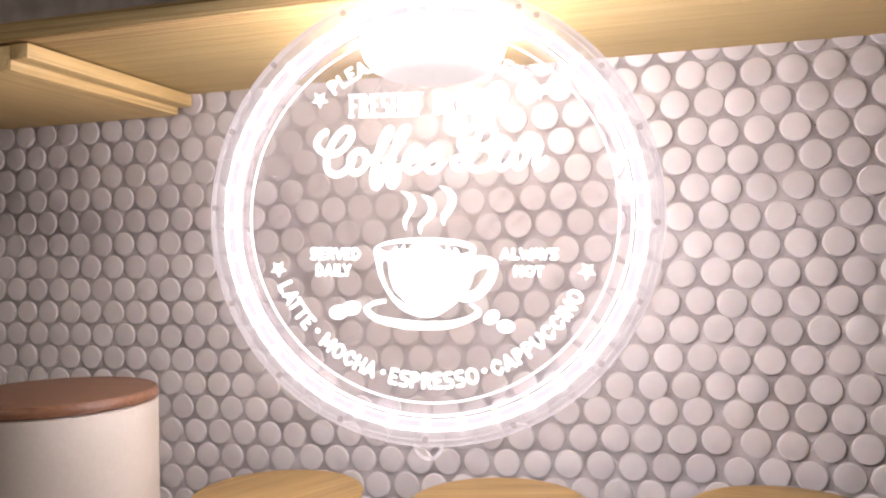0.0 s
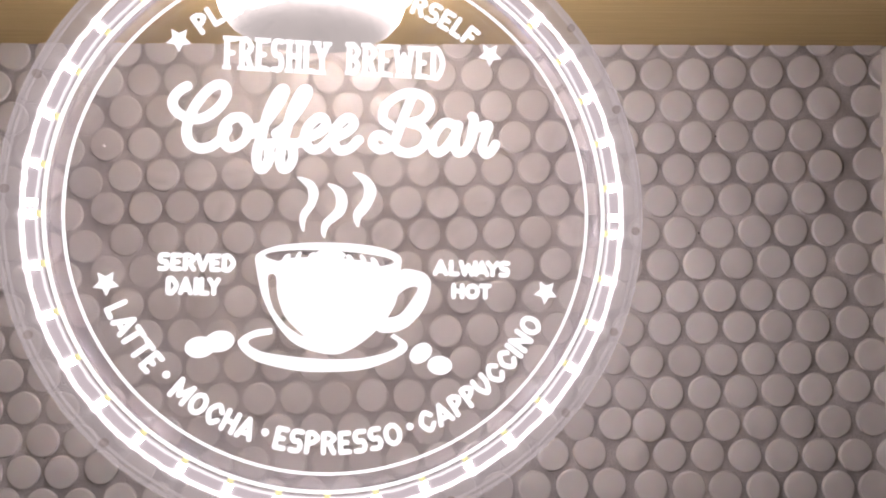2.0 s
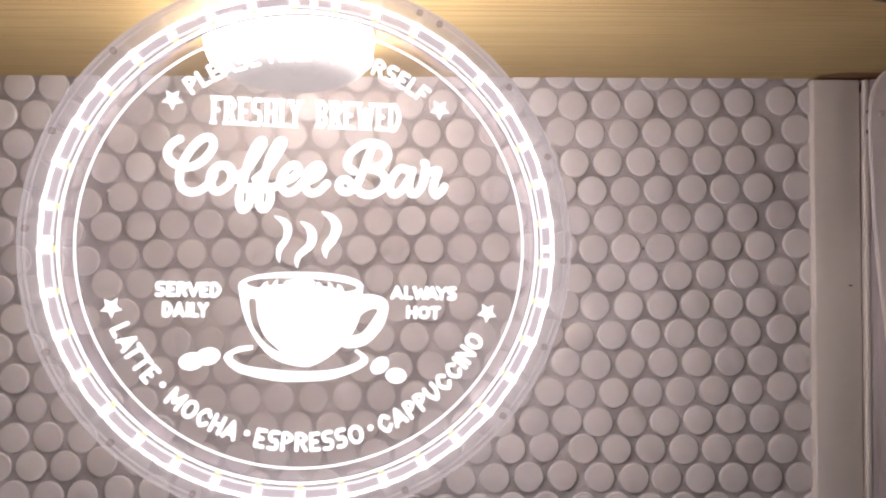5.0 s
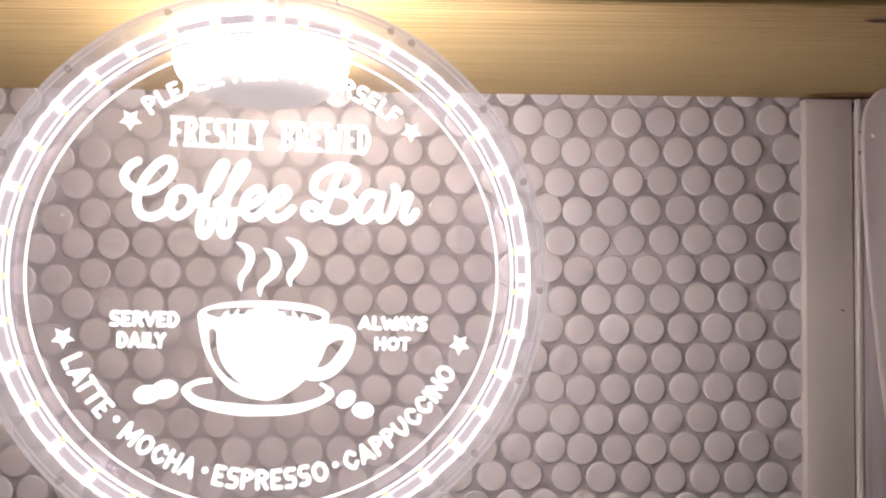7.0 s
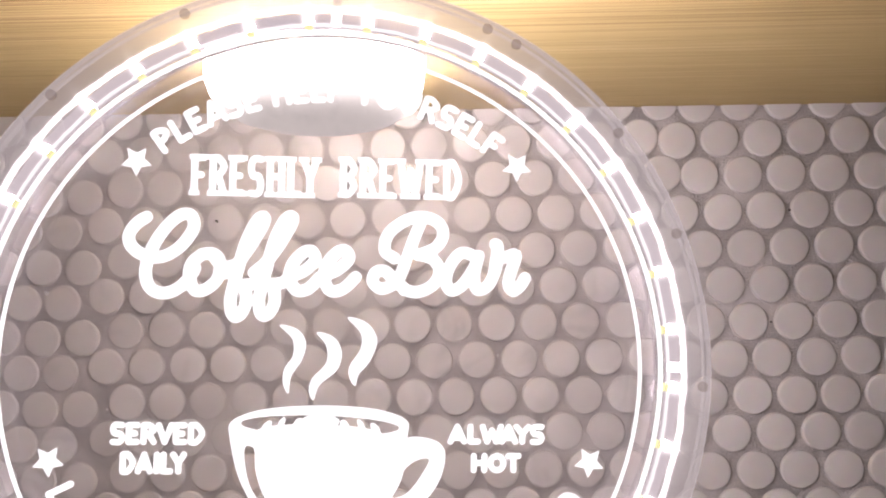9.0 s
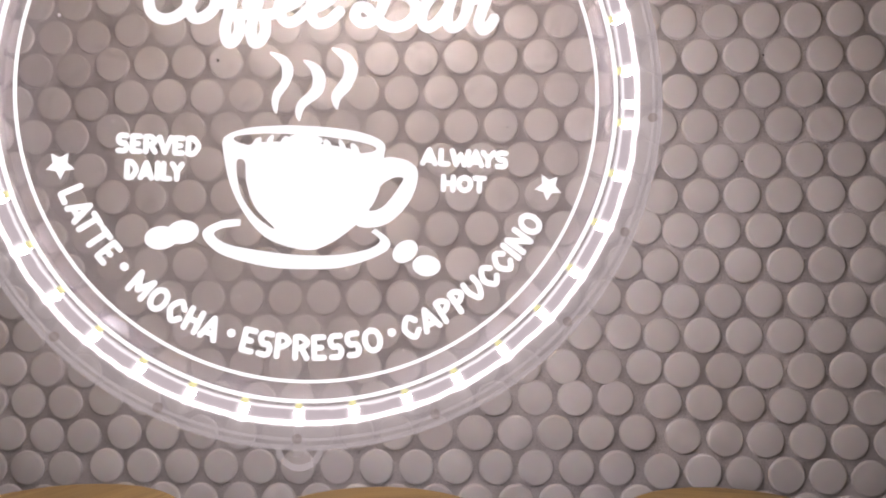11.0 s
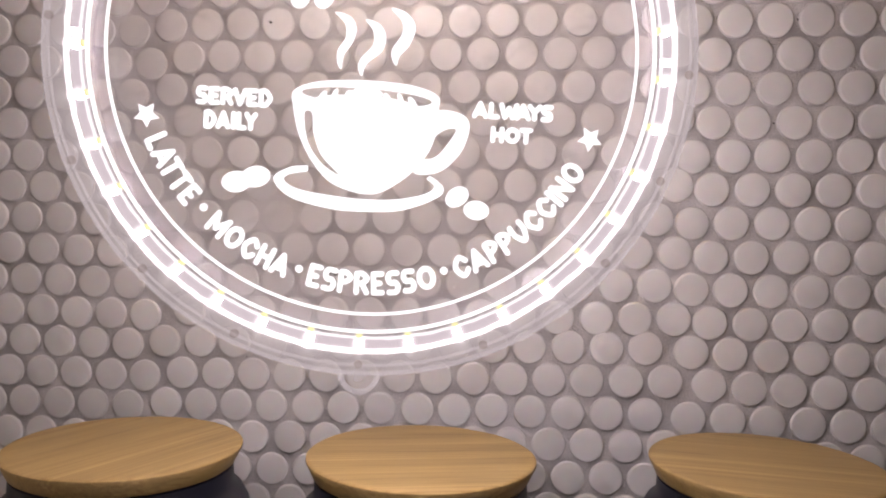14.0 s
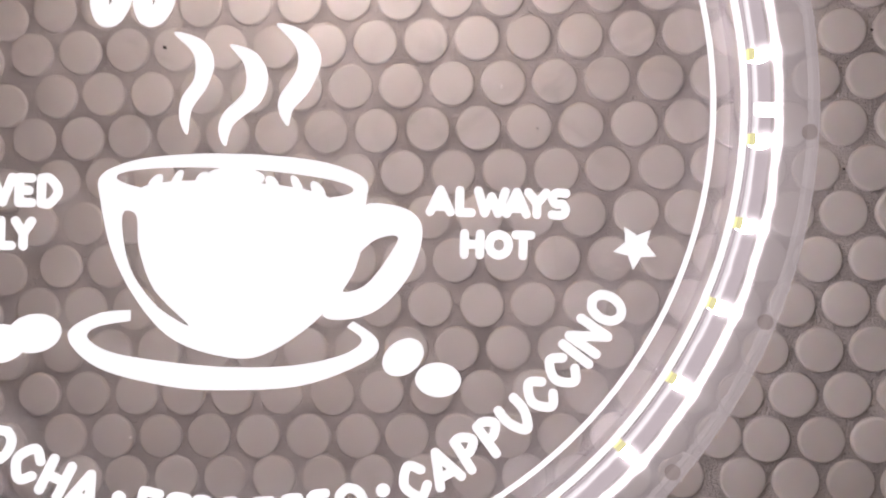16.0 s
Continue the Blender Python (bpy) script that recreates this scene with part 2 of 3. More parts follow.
NAVY = mottled("navy_glaze", (0.007, 0.007, 0.014), (0.012, 0.012, 0.023), 0.48, 30, 0.06, 300)
CREAM = mottled("cream_enamel", (0.56, 0.51, 0.43), (0.62, 0.57, 0.48), 0.4, 18)
PAINT = mottled("white_paint", (0.68, 0.635, 0.58), (0.73, 0.685, 0.63), 0.5, 12, 0.08, 120)
CASING = wood("painted_grain", [(0.52, 0.48, 0.49), (0.62, 0.57, 0.58), (0.68, 0.63, 0.64)], 0.45, "z", 22, 60, 0.5)
PLASTIC = mottled("white_plastic", (0.76, 0.71, 0.69), (0.81, 0.76, 0.74), 0.32, 15)
DARK = mottled("dark_gap", (0.02, 0.017, 0.015), (0.05, 0.04, 0.035), 0.8, 60)
STEEL = mottled("steel", (0.35, 0.35, 0.36), (0.5, 0.5, 0.5), 0.35, 90, metal=1.0)
PLASTER = mottled("plaster", (0.42, 0.38, 0.35), (0.5, 0.46, 0.43), 0.9, 6, 0.2, 90)
FLOORING = wood("flooring", [(0.16, 0.09, 0.05), (0.24, 0.14, 0.08), (0.3, 0.18, 0.1)], 0.5, "x", 10, 60)
# unseen top, colour assumed pale to bounce light up under the shelf
WORKTOP_BOUNCE = mottled("worktop", (0.62, 0.58, 0.54), (0.74, 0.70, 0.66), 0.35, 25, 0.05, 400)
# haze is smudges on the disc plus lens glare painted in as milkiness
ACRYLIC = clear("clear_acrylic", (0.95, 0.94, 0.93), 0.04, 0.075)
# clear plastic rim, its share of led light painted as emission
RIM_GLOW = glow_film("rim_acrylic_glow", (0.92, 0.77, 0.79), 0.48, 0.34)
ENGRAVED = glow("engraved_light", (1.0, 0.965, 0.985), 1.25)
LINE = glow("line_light", (1.0, 0.97, 0.99), 1.35)
STRIP = glow_film("strip_light", (0.92, 0.76, 0.84), 0.74, 0.6)
STRIP_BLOOM = strip_glow()
JOINT = glow("joint_light", (0.97, 0.88, 0.93), 6.0)
PALE_LINE = glow_film("pale_line_light", (1.0, 0.92, 0.97), 1.15, 0.85)
LED = glow("led_light", (0.97, 0.862, 0.955), LED_POWER)
LED_SIDE = glow("led_phosphor", (1.0, 0.92, 0.42), 1.25)
PUCK = dome_glow("puck_light", -0.0305, -0.0030, 0.70, PUCK_POWER)
PUCK_BODY = mottled("puck_plastic", (0.78, 0.74, 0.72), (0.82, 0.78, 0.76), 0.4, 20)
BEAD = mottled("dark_bead", (0.008, 0.014, 0.02), (0.02, 0.03, 0.04), 0.12, 60)
# rim beads, loop and pegs: plastic with led light painted as emission
BEADING_GLOW = glow_film("rim_edge_glow", (0.96, 0.82, 0.85), 0.66, 0.30)
PEG_GLOW = glow_film("peg_plastic_glow", (0.66, 0.46, 0.42), 0.36, 0.45)
WIRE = clear("clear_wire", (0.85, 0.8, 0.8), 0.15, 0.3)


# ---- building helpers ----
def part(name, bm, mat, parent=None, label="", smooth=True, kind=""):
    me = bpy.data.meshes.new(name)
    bmesh.ops.recalc_face_normals(bm, faces=bm.faces)
    for f in bm.faces:
        f.smooth = smooth
    bm.to_mesh(me)
    bm.free()
    if mat:
        me.materials.append(mat)
    if smooth:
        me.set_sharp_from_angle(angle=radians(38))
    ob = new(name, me)
    ob.parent = parent
    return tagged(ob, label=label, kind=kind)


def empty(name, m, label, category, group="", kind=""):
    ob = new(name)
    ob.matrix_world = m
    ob.empty_display_size = 0.02
    return tagged(ob, label, category, group, kind)


def box(x0, x1, y0, y1, z0, z1, bevel=0.0, seg=2, bm=None):
    b = bmesh.new()
    bmesh.ops.create_cube(b, size=1, matrix=Matrix.LocRotScale(((x0 + x1) / 2, (y0 + y1) / 2, (z0 + z1) / 2), None, (x1 - x0, y1 - y0, z1 - z0)))
    if bevel:
        bmesh.ops.bevel(b, geom=b.edges[:], offset=bevel, segments=seg, profile=0.5, affect="EDGES")
    return join(bm, b)


def join(bm, b):
    if bm is None:
        return b
    me = bpy.data.meshes.new("tmp")
    b.to_mesh(me)
    b.free()
    bm.from_mesh(me)
    bpy.data.meshes.remove(me)
    return bm


def lathe(profile, seg=64, bm=None, m=None):
    """Turns (radius, height) pairs round z; radius 0 closes an end."""
    b = bm or bmesh.new()
    m = m or Matrix()
    rings = []
    for r, z in profile:
        if r == 0:
            rings.append([b.verts.new(m @ Vector((0, 0, z)))])
        else:
            rings.append([b.verts.new(m @ Vector((r * math.cos(2 * math.pi * i / seg), r * math.sin(2 * math.pi * i / seg), z))) for i in range(seg)])
    for a, c in zip(rings, rings[1:]):
        for i in range(seg):
            j = (i + 1) % seg
            if len(a) == 1:
                b.faces.new((a[0], c[i], c[j]))
            elif len(c) == 1:
                b.faces.new((a[i], a[j], c[0]))
            else:
                b.faces.new((a[i], a[j], c[j], c[i]))
    return b


def ring(r0, r1, y0, y1, seg=128, a0=0.0, a1=360.0):
    """A flat-sided ring (or arc of one) in the x-z plane between two depths."""
    b = bmesh.new()
    full = a1 - a0 >= 359.9
    n = seg if full else seg + 1
    vs = []
    for i in range(n):
        a = radians(a0 + (a1 - a0) * i / seg)
        c, s = math.cos(a), math.sin(a)
        vs.append([b.verts.new((r * c, y, r * s)) for r, y in ((r0, y0), (r1, y0), (r1, y1), (r0, y1))])
    for i in range(seg):
        p, q = vs[i], vs[(i + 1) % n]
        for k in range(4):
            b.faces.new((p[k], p[(k + 1) % 4], q[(k + 1) % 4], q[k]))
    if not full:
        b.faces.new(vs[0]), b.faces.new(vs[-1])
    return b


def tube(points, radius, seg=8, closed=False):
    b = bmesh.new()
    pts = [Vector(p) for p in points]
    n, loops = len(pts), []
    for i, p in enumerate(pts):
        a = pts[(i - 1) % n] if closed or i else p
        c = pts[(i + 1) % n] if closed or i < n - 1 else p
        d = (c - a).normalized()
        s = d.orthogonal().normalized() if abs(d.y) > 0.95 else d.cross(Vector((0, 1, 0))).normalized()
        u = s.cross(d)
        loops.append([b.verts.new(p + radius * (math.cos(2 * math.pi * k / seg) * s + math.sin(2 * math.pi * k / seg) * u)) for k in range(seg)])
    for i in range(n if closed else n - 1):
        p, q = loops[i], loops[(i + 1) % n]
        for k in range(seg):
            b.faces.new((p[k], p[(k + 1) % seg], q[(k + 1) % seg], q[k]))
    if not closed:
        b.faces.new(loops[0]), b.faces.new(loops[-1])
    return b


def smooth_line(pts, closed=False, steps=6):
    """A Catmull-Rom line through the points."""
    n, out = len(pts), []
    for i in range(n if closed else n - 1):
        p = [Vector(pts[(i + k) % n] if closed else pts[min(max(i + k, 0), n - 1)]) for k in (-1, 0, 1, 2)]
        for s in range(steps):
            t = s / steps
            out.append(0.5 * (2 * p[1] + (p[2] - p[0]) * t + (2 * p[0] - 5 * p[1] + 4 * p[2] - p[3]) * t * t + (3 * p[1] - p[0] - 3 * p[2] + p[3]) * t ** 3))
    if not closed:
        out.append(Vector(pts[-1]))
    return out


def curve_mesh(data, m=None):
    """A bmesh of a curve or text, which is then thrown away."""
    ob = new("tmp", data)
    bpy.context.view_layer.update()
    ev = ob.evaluated_get(bpy.context.evaluated_depsgraph_get())
    me = ev.to_mesh()
    b = bmesh.new()
    b.from_mesh(me)
    ev.to_mesh_clear()
    bpy.data.objects.remove(ob)
    bpy.data.curves.remove(data)
    if m:
        b.transform(m)
    return b


def glyphs(text, bold=0.03):
    cu = bpy.data.curves.new("tmp", "FONT")
    cu.body, cu.size, cu.offset, cu.resolution_u = text, 1.0, bold, 4
    return curve_mesh(cu)


def extent(b):
    xs, ys = [v.co.x for v in b.verts], [v.co.y for v in b.verts]
    return min(xs), max(xs), min(ys), max(ys)


MM = 0.001
FACE = -0.0023                      # the engraved layer, just before the disc's front


def upright(b):
    """From the drawing plane (x, y in mm) to the sign's own x-z plane."""
    b.transform(Matrix(((MM, 0, 0, 0), (0, 0, MM, FACE), (0, MM, 0, 0), (0, 0, 0, 1))))
    return b


def fill(outlines):
    """A flat filled shape from closed outlines; inner ones are holes."""
    cu = bpy.data.curves.new("tmp", "CURVE")
    cu.dimensions, cu.fill_mode = "2D", "BOTH"
    for pts in outlines:
        sp = cu.splines.new("POLY")
        sp.points.add(len(pts) - 1)
        for q, p in zip(sp.points, pts):
            q.co = (p[0], p[1], 0, 1)
        sp.use_cyclic_u = True
    return curve_mesh(cu)


def oval(cx, cy, a, b, turn=0.0, n=28):
    c, s = math.cos(radians(turn)), math.sin(radians(turn))
    return [(cx + a * math.cos(t) * c - b * math.sin(t) * s, cy + a * math.cos(t) * s + b * math.sin(t) * c) for t in [2 * math.pi * i / n for i in range(n)]]


def stroke(lines, width):
    """Round-ended pen strokes of even width, as flat ribbons."""
    b = bmesh.new()
    for k, pts in enumerate(lines):
        line = smooth_line(pts, steps=7)
        h, sides, z = width / 2, [], 0.02 * k
        for i, p in enumerate(line):
            d = (line[min(i + 1, len(line) - 1)] - line[max(i - 1, 0)]).normalized()
            nrm = Vector((-d.y, d.x))
            sides.append((b.verts.new((*(p + h * nrm), z)), b.verts.new((*(p - h * nrm), z))))
        for p, q in zip(sides, sides[1:]):
            b.faces.new((p[0], p[1], q[1], q[0]))
        for c in (line[0], line[-1]):
            b.faces.new([b.verts.new((c.x + h * math.cos(t), c.y + h * math.sin(t), z + 0.01)) for t in [2 * math.pi * i / 16 for i in range(16)]])
    return b


# ---- room shell ----
def shell():
    wall = part("wall_north", box(-1.8, 1.3, 0.0, 0.12, 0.0, 2.4), GROUT, None, "grey grouted wall behind penny round tiles", False)
    tagged(wall, category="wall", kind="structure")
    for name, dims, mat, label in (
            ("wall_south", (-1.8, 1.3, -2.6, -2.5, 0, 2.4), PLASTER, "plain dim plastered wall"),
            ("wall_west", (-1.9, -1.8, -2.6, 0.12, 0, 2.4), PLASTER, "plain dim plastered wall"),
            ("wall_east", (1.3, 1.4, -2.6, 0.12, 0, 2.4), PLASTER, "plain dim plastered wall"),
            ("ceiling", (-1.9, 1.4, -2.6, 0.12, 2.4, 2.5), PLASTER, "plain dim plastered ceiling"),
            ("floor", (-1.9, 1.4, -2.6, 0.12, -0.1, 0), FLOORING, "brown wooden floor")):
        tagged(part(name, box(*dims), mat, None, label, False), category=name.split("_")[0], kind="structure")
    return wall


WALL = shell()

# ---- shelf, rail, trim ----
SHELF_Z, FRONT = Z0 + 0.0665, -0.1735


KNOT2 = (0.066, -0.158, 0.0068, 0.0024)


def shelf():
    th = empty("wall_shelf", pose(0, 0, SHELF_Z), "knotty yellow pine shelf board fixed over the tiled wall", "shelf")
    b = bmesh.new()
    prof = [(0.0, 0.0), (FRONT, 0.0), (FRONT - 0.0008, 0.001), (FRONT - 0.0008, 0.0088), (FRONT - 0.0002, 0.0098), (FRONT + 0.0022, 0.0118), (FRONT + 0.005, 0.0134), (0.0, 0.0134)]
    ends = [[b.verts.new((x, y, z)) for y, z in prof] for x in (-1.0, 0.42)]
    for i in range(len(prof)):
        j = (i + 1) % len(prof)
        b.faces.new((ends[0][i], ends[0][j], ends[1][j], ends[1][i]))
    b.faces.new(ends[0]), b.faces.new(ends[1])
    part("board", b, PINE, th)
    for x, y, rx, ry, mat in ((0.147, -0.008, 0.038, 0.014, KNOT), (*KNOT2, RESIN)):
        k = bmesh.new()
        top = [k.verts.new((x + rx * math.cos(t) * (1 + 0.25 * math.sin(2 * t)), min(y + ry * math.sin(t) * (1 + 0.35 * math.cos(t) + 0.12 * math.sin(5 * t)), -0.001), -0.0004)) for t in [2 * math.pi * i / 28 for i in range(28)]]
        k.faces.new(top)
        part("knot", k, mat, th, "dark brown knot in the pine")
    return th


def rail():
    th = empty("pine_rail", pose(0, 0, Z0), "stepped pine batten under the shelf, running out from the wall", "batten")
    part("step", box(-0.4655, -0.4525, FRONT + 0.0008, -0.004, 0.0555, 0.0652, 0.0012), PINE_RAIL, th)
    part("batten", box(-0.64, -0.4660, FRONT + 0.0014, -0.003, 0.0494, 0.0651, 0.0015), PINE_RAIL, th)
    return th


def trims():
    z0, z1 = Z0 - 0.34, Z0 + 0.0648
    tagged(part("trim", box(0.1052, 0.1360, -0.0075, 0.004, z0, z1, 0.0012), PAINT, None, "off-white painted trim strip ending the tiles"), category="trim", kind="structure")
    tagged(part("trim_gap", box(0.1352, 0.1376, -0.0045, 0.004, z0, z1), DARK, None, "narrow dark gap beside the trim"), category="trim", kind="structure")
    tagged(part("casing_bead", box(0.1372, 0.1405, -0.0105, 0.004, z0, z1 - 0.0002, 0.0013), PAINT, None, "rounded off-white bead edging the casing"), category="trim", kind="structure")
    tagged(part("door_casing", box(0.1404, 0.30, -0.0095, 0.004, z0, z1 - 0.0002, 0.0012), CASING, None, "white painted casing with raised wood grain"), category="trim", kind="structure")


def plastic_panel():
    """A rounded white panel with a flange that narrows towards its foot."""
    th = empty("plastic_panel", pose(0.1298, -0.030, Z0), "white plastic panel with a rounded flange and rivets", "panel")

    def plate(left, y0, y1, name, bev):
        pts = [(0.19, left[0][1])] + [(q.x, q.y) for q in smooth_line(left, steps=5)] + [(0.19, left[-1][1])]
        b = bmesh.new()
        f = b.faces.new([b.verts.new((x, y0, z)) for x, z in pts])
        ex = bmesh.ops.extrude_face_region(b, geom=[f])
        bmesh.ops.translate(b, verts=[v for v in ex["geom"] if isinstance(v, bmesh.types.BMVert)], vec=(0, y1 - y0, 0))
        bmesh.ops.bevel(b, geom=[e for e in b.edges if abs(e.verts[0].co.y - e.verts[1].co.y) < 1e-6], offset=bev, segments=2, affect="EDGES")
        return part(name, b, PLASTIC, th)
    plate([(0.030, 0.0695), (0.014, 0.0670), (0.0055, 0.0600), (0.0012, 0.0490), (0.0, 0.0340), (0.0006, 0.0100), (0.0022, -0.0250), (0.0052, -0.0620), (0.0095, -0.1000), (0.0140, -0.1340), (0.0160, -0.1390), (0.0210, -0.1400)], 0.0, 0.0035, "flange", 0.0007)
    plate([(0.034, 0.0615), (0.0215, 0.0580), (0.0160, 0.0500), (0.0138, 0.0380), (0.0134, 0.0080), (0.0140, -0.0300), (0.0158, -0.0700), (0.0172, -0.1100), (0.0180, -0.1300), (0.0205, -0.1345), (0.0260, -0.1355)], -0.007, -0.0002, "face", 0.0024)
    for x, z in ((0.0066, 0.0378), (0.0190, 0.0655)):
        part("rivet", lathe([(0, 0.0009), (0.0013, 0.0007), (0.0019, 0.0)], 16, None, pose(x, -0.0002, z, 90)), PLASTIC, th)


shelf()
rail()
trims()
plastic_panel()


# ---- puck lamp under the shelf ----
def puck():
    th = empty("puck_light", pose(-0.2185, -0.1070, SHELF_Z), "round white lit dome lamp under the pine shelf", "lamp")
    part("base", lathe([(0, -0.0002), (0.0432, -0.0002), (0.0442, -0.001), (0.0442, -0.0030), (0.0435, -0.0038), (0, -0.0038)], 64), PUCK_BODY, th, "white plastic base")
    part("diffuser", lathe([(0.0432, -0.0036), (0.0432, -0.0080), (0.0426, -0.0130), (0.0409, -0.0180), (0.0372, -0.0226), (0.0307, -0.0264), (0.0214, -0.0290), (0.0102, -0.0302), (0, -0.0305)], 64), PUCK, th, "glowing frosted dome")
    part("switch", box(-0.009, 0.003, -0.0455, -0.0440, -0.0034, -0.0008, 0.0004), DARK, th, "small grey switch")
    return th


puck()


# ---- the lit round sign ----
YAW, ROLL, LEAN = 7.23, 1.335, -0.68
SIGN = empty("coffee_sign", pose(-0.1963, -0.1935, Z0 - 0.0484, LEAN, ROLL, YAW), "round clear acrylic coffee bar sign edged with glowing white leds", "sign")


def engraved(name, b, label=""):
    return part(name, upright(b), ENGRAVED, SIGN, label, False)


def letters(word):
    for b in word:
        engraved("letter", b)


# Rounded block capitals: width against height, then strokes on a grid of five by five; "~" bends a stroke
BLOCK = {"B": (0.54, "00 04", "~04 24 43 22 02", "~02 22 41 20 00"), "A": (0.74, "00 24", "24 40", "11 31"), "C": (0.66, "~43 24 02 20 41"), "D": (0.62, "00 04", "~04 24 42 20 00"), "E": (0.46, "00 04", "04 44", "02 32", "00 40"),
         "F": (0.46, "00 04", "04 44", "02 32"), "H": (0.60, "00 04", "40 44", "02 42"), "I": (0.0, "00 04"), "L": (0.44, "00 04", "00 40"), "M": (0.84, "00 04", "04 21", "21 44", "44 40"),
         "N": (0.66, "00 04", "04 40", "40 44"), "O": (0.74, "~24 33 42 31 20 11 02 13 24"), "P": (0.52, "00 04", "~04 24 43 22 02"), "R": (0.56, "00 04", "~04 24 43 22 02", "22 40"),
         "S": (0.50, "~44 14 03 12 32 41 30 00"), "T": (0.58, "20 24", "04 44"), "U": (0.62, "~04 02 20 42 44"), "V": (0.70, "04 20", "20 44"), "W": (1.0, "04 10", "10 23", "23 30", "30 44"),
         "Y": (0.66, "04 22", "22 44", "22 20")}
KERN = {"AL": 0.0, "LW": -0.10, "WA": -0.28, "AY": -0.28, "YS": -0.10, "RV": -0.10, "VE": -0.10, "DA": -0.08, "LY": -0.24, "OT": -0.08, "LA": -0.04, "AT": -0.24, "TT": -0.05, "HA": -0.06, "CA": -0.06, "AP": -0.02, "EA": -0.06, "AS": -0.06, "LF": 0.0, "P ": -0.1}


def block(c, width, height, pen, slab=0.0):
    """One capital drawn with a round pen, its foot at y = 0 and its middle at x = 0."""
    lines = []
    for code in BLOCK[c][1:]:
        pts = []
        for q in code.lstrip("~").split():
            gx, gy = int(q[0]), int(q[1])
            if c == "O" and gx in (1, 3):
                gx, gy = 2 + (gx - 2) * 1.414, 2 + (gy - 2) * 1.414
            pts.append(((gx / 4 - 0.5) * width, pen / 2 + gy / 4 * (height - pen)))
        lines.append(pts)
    b = stroke(lines, pen)
    if slab:
        # square feet on the ends of the stems
        for x, y in sorted({p for line in lines if len(line) == 2 for p in line if abs(p[1] - pen / 2) < 0.01 or abs(p[1] - height + pen / 2) < 0.01}):
            y0 = 0.0 if y < height / 2 else height - slab
            h = pen / 2 + 0.5
            b.faces.new([b.verts.new((q, r, 0.12)) for q, r in ((x - h, y0), (x + h, y0), (x + h, y0 + slab), (x - h, y0 + slab))])
    return b


def block_row(text, length, height, pen, gap):
    """Middles and widths of the letters of a word that fills a length."""
    fixed = pen * sum(c != " " for c in text) + gap * (len(text) - 1)
    wide = sum((BLOCK[c][0] if c != " " else 0.42) for c in text) + sum(KERN.get(text[i:i + 2], 0) for i in range(len(text) - 1))
    k, at, out = (length - fixed) / wide, 0.0, []
    for i, c in enumerate(text):
        w = (BLOCK[c][0] if c != " " else 0.42) * k
        p = pen if c != " " else 0.0
        out.append((c, at + (w + p) / 2, w))
        at += w + p + gap + KERN.get(text[i:i + 2], 0) * k
    return out


def block_word(text, u0, u1, v0, v1, pen=1.72, gap=0.05, slab=0.0):
    out = []
    for c, at, w in block_row(text, u1 - u0, v1 - v0, pen, gap):
        g = block(c, w, v1 - v0, pen, slab)
        g.transform(Matrix.Translation((u0 + at, v0, 0)))
        out.append(g)
    return out


def word_on_arc(text, a0, a1, radius, height, inward, pen=1.85, gap=0.35):
    """Letters set round the disc from angle a0 to a1, counted from the top (or, inward, from the foot)."""
    mid, out = radius - height / 2 if inward else radius + height / 2, []
    for c, at, w in block_row(text, radians(a1 - a0) * mid, height, pen, gap):
        if c == " ":
            continue
        a = radians(a0) + at / mid
        g = block(c, w, height, pen)
        g.transform(Matrix.Translation(Vector((math.sin(a) * radius, (-1 if inward else 1) * math.cos(a) * radius, 0))) @ Matrix.Rotation(a if inward else -a, 4, "Z"))
        out.append(g)
    return out


def star(cu, cv, r, turn=0.0):
    pts = []
    for i in range(10):
        a, q = radians(90 + 36 * i + turn), r if i % 2 == 0 else r * 0.5
        pts.append((cu + q * math.cos(a), cv + q * math.sin(a)))
    return fill([pts])


def bead(r, a, b, c):
    """A soft oval blob at radius r."""
    m = bmesh.new()
    bmesh.ops.create_uvsphere(m, u_segments=14, v_segments=8, radius=1, matrix=Matrix.LocRotScale((r, 0, 0), None, (a, b, c)))
    return m


PEGS = [-2, -22, -40, -67, -90, -113, -133, -156, 178, 157, 136, 113, 92, 66, 61, 40, 22]


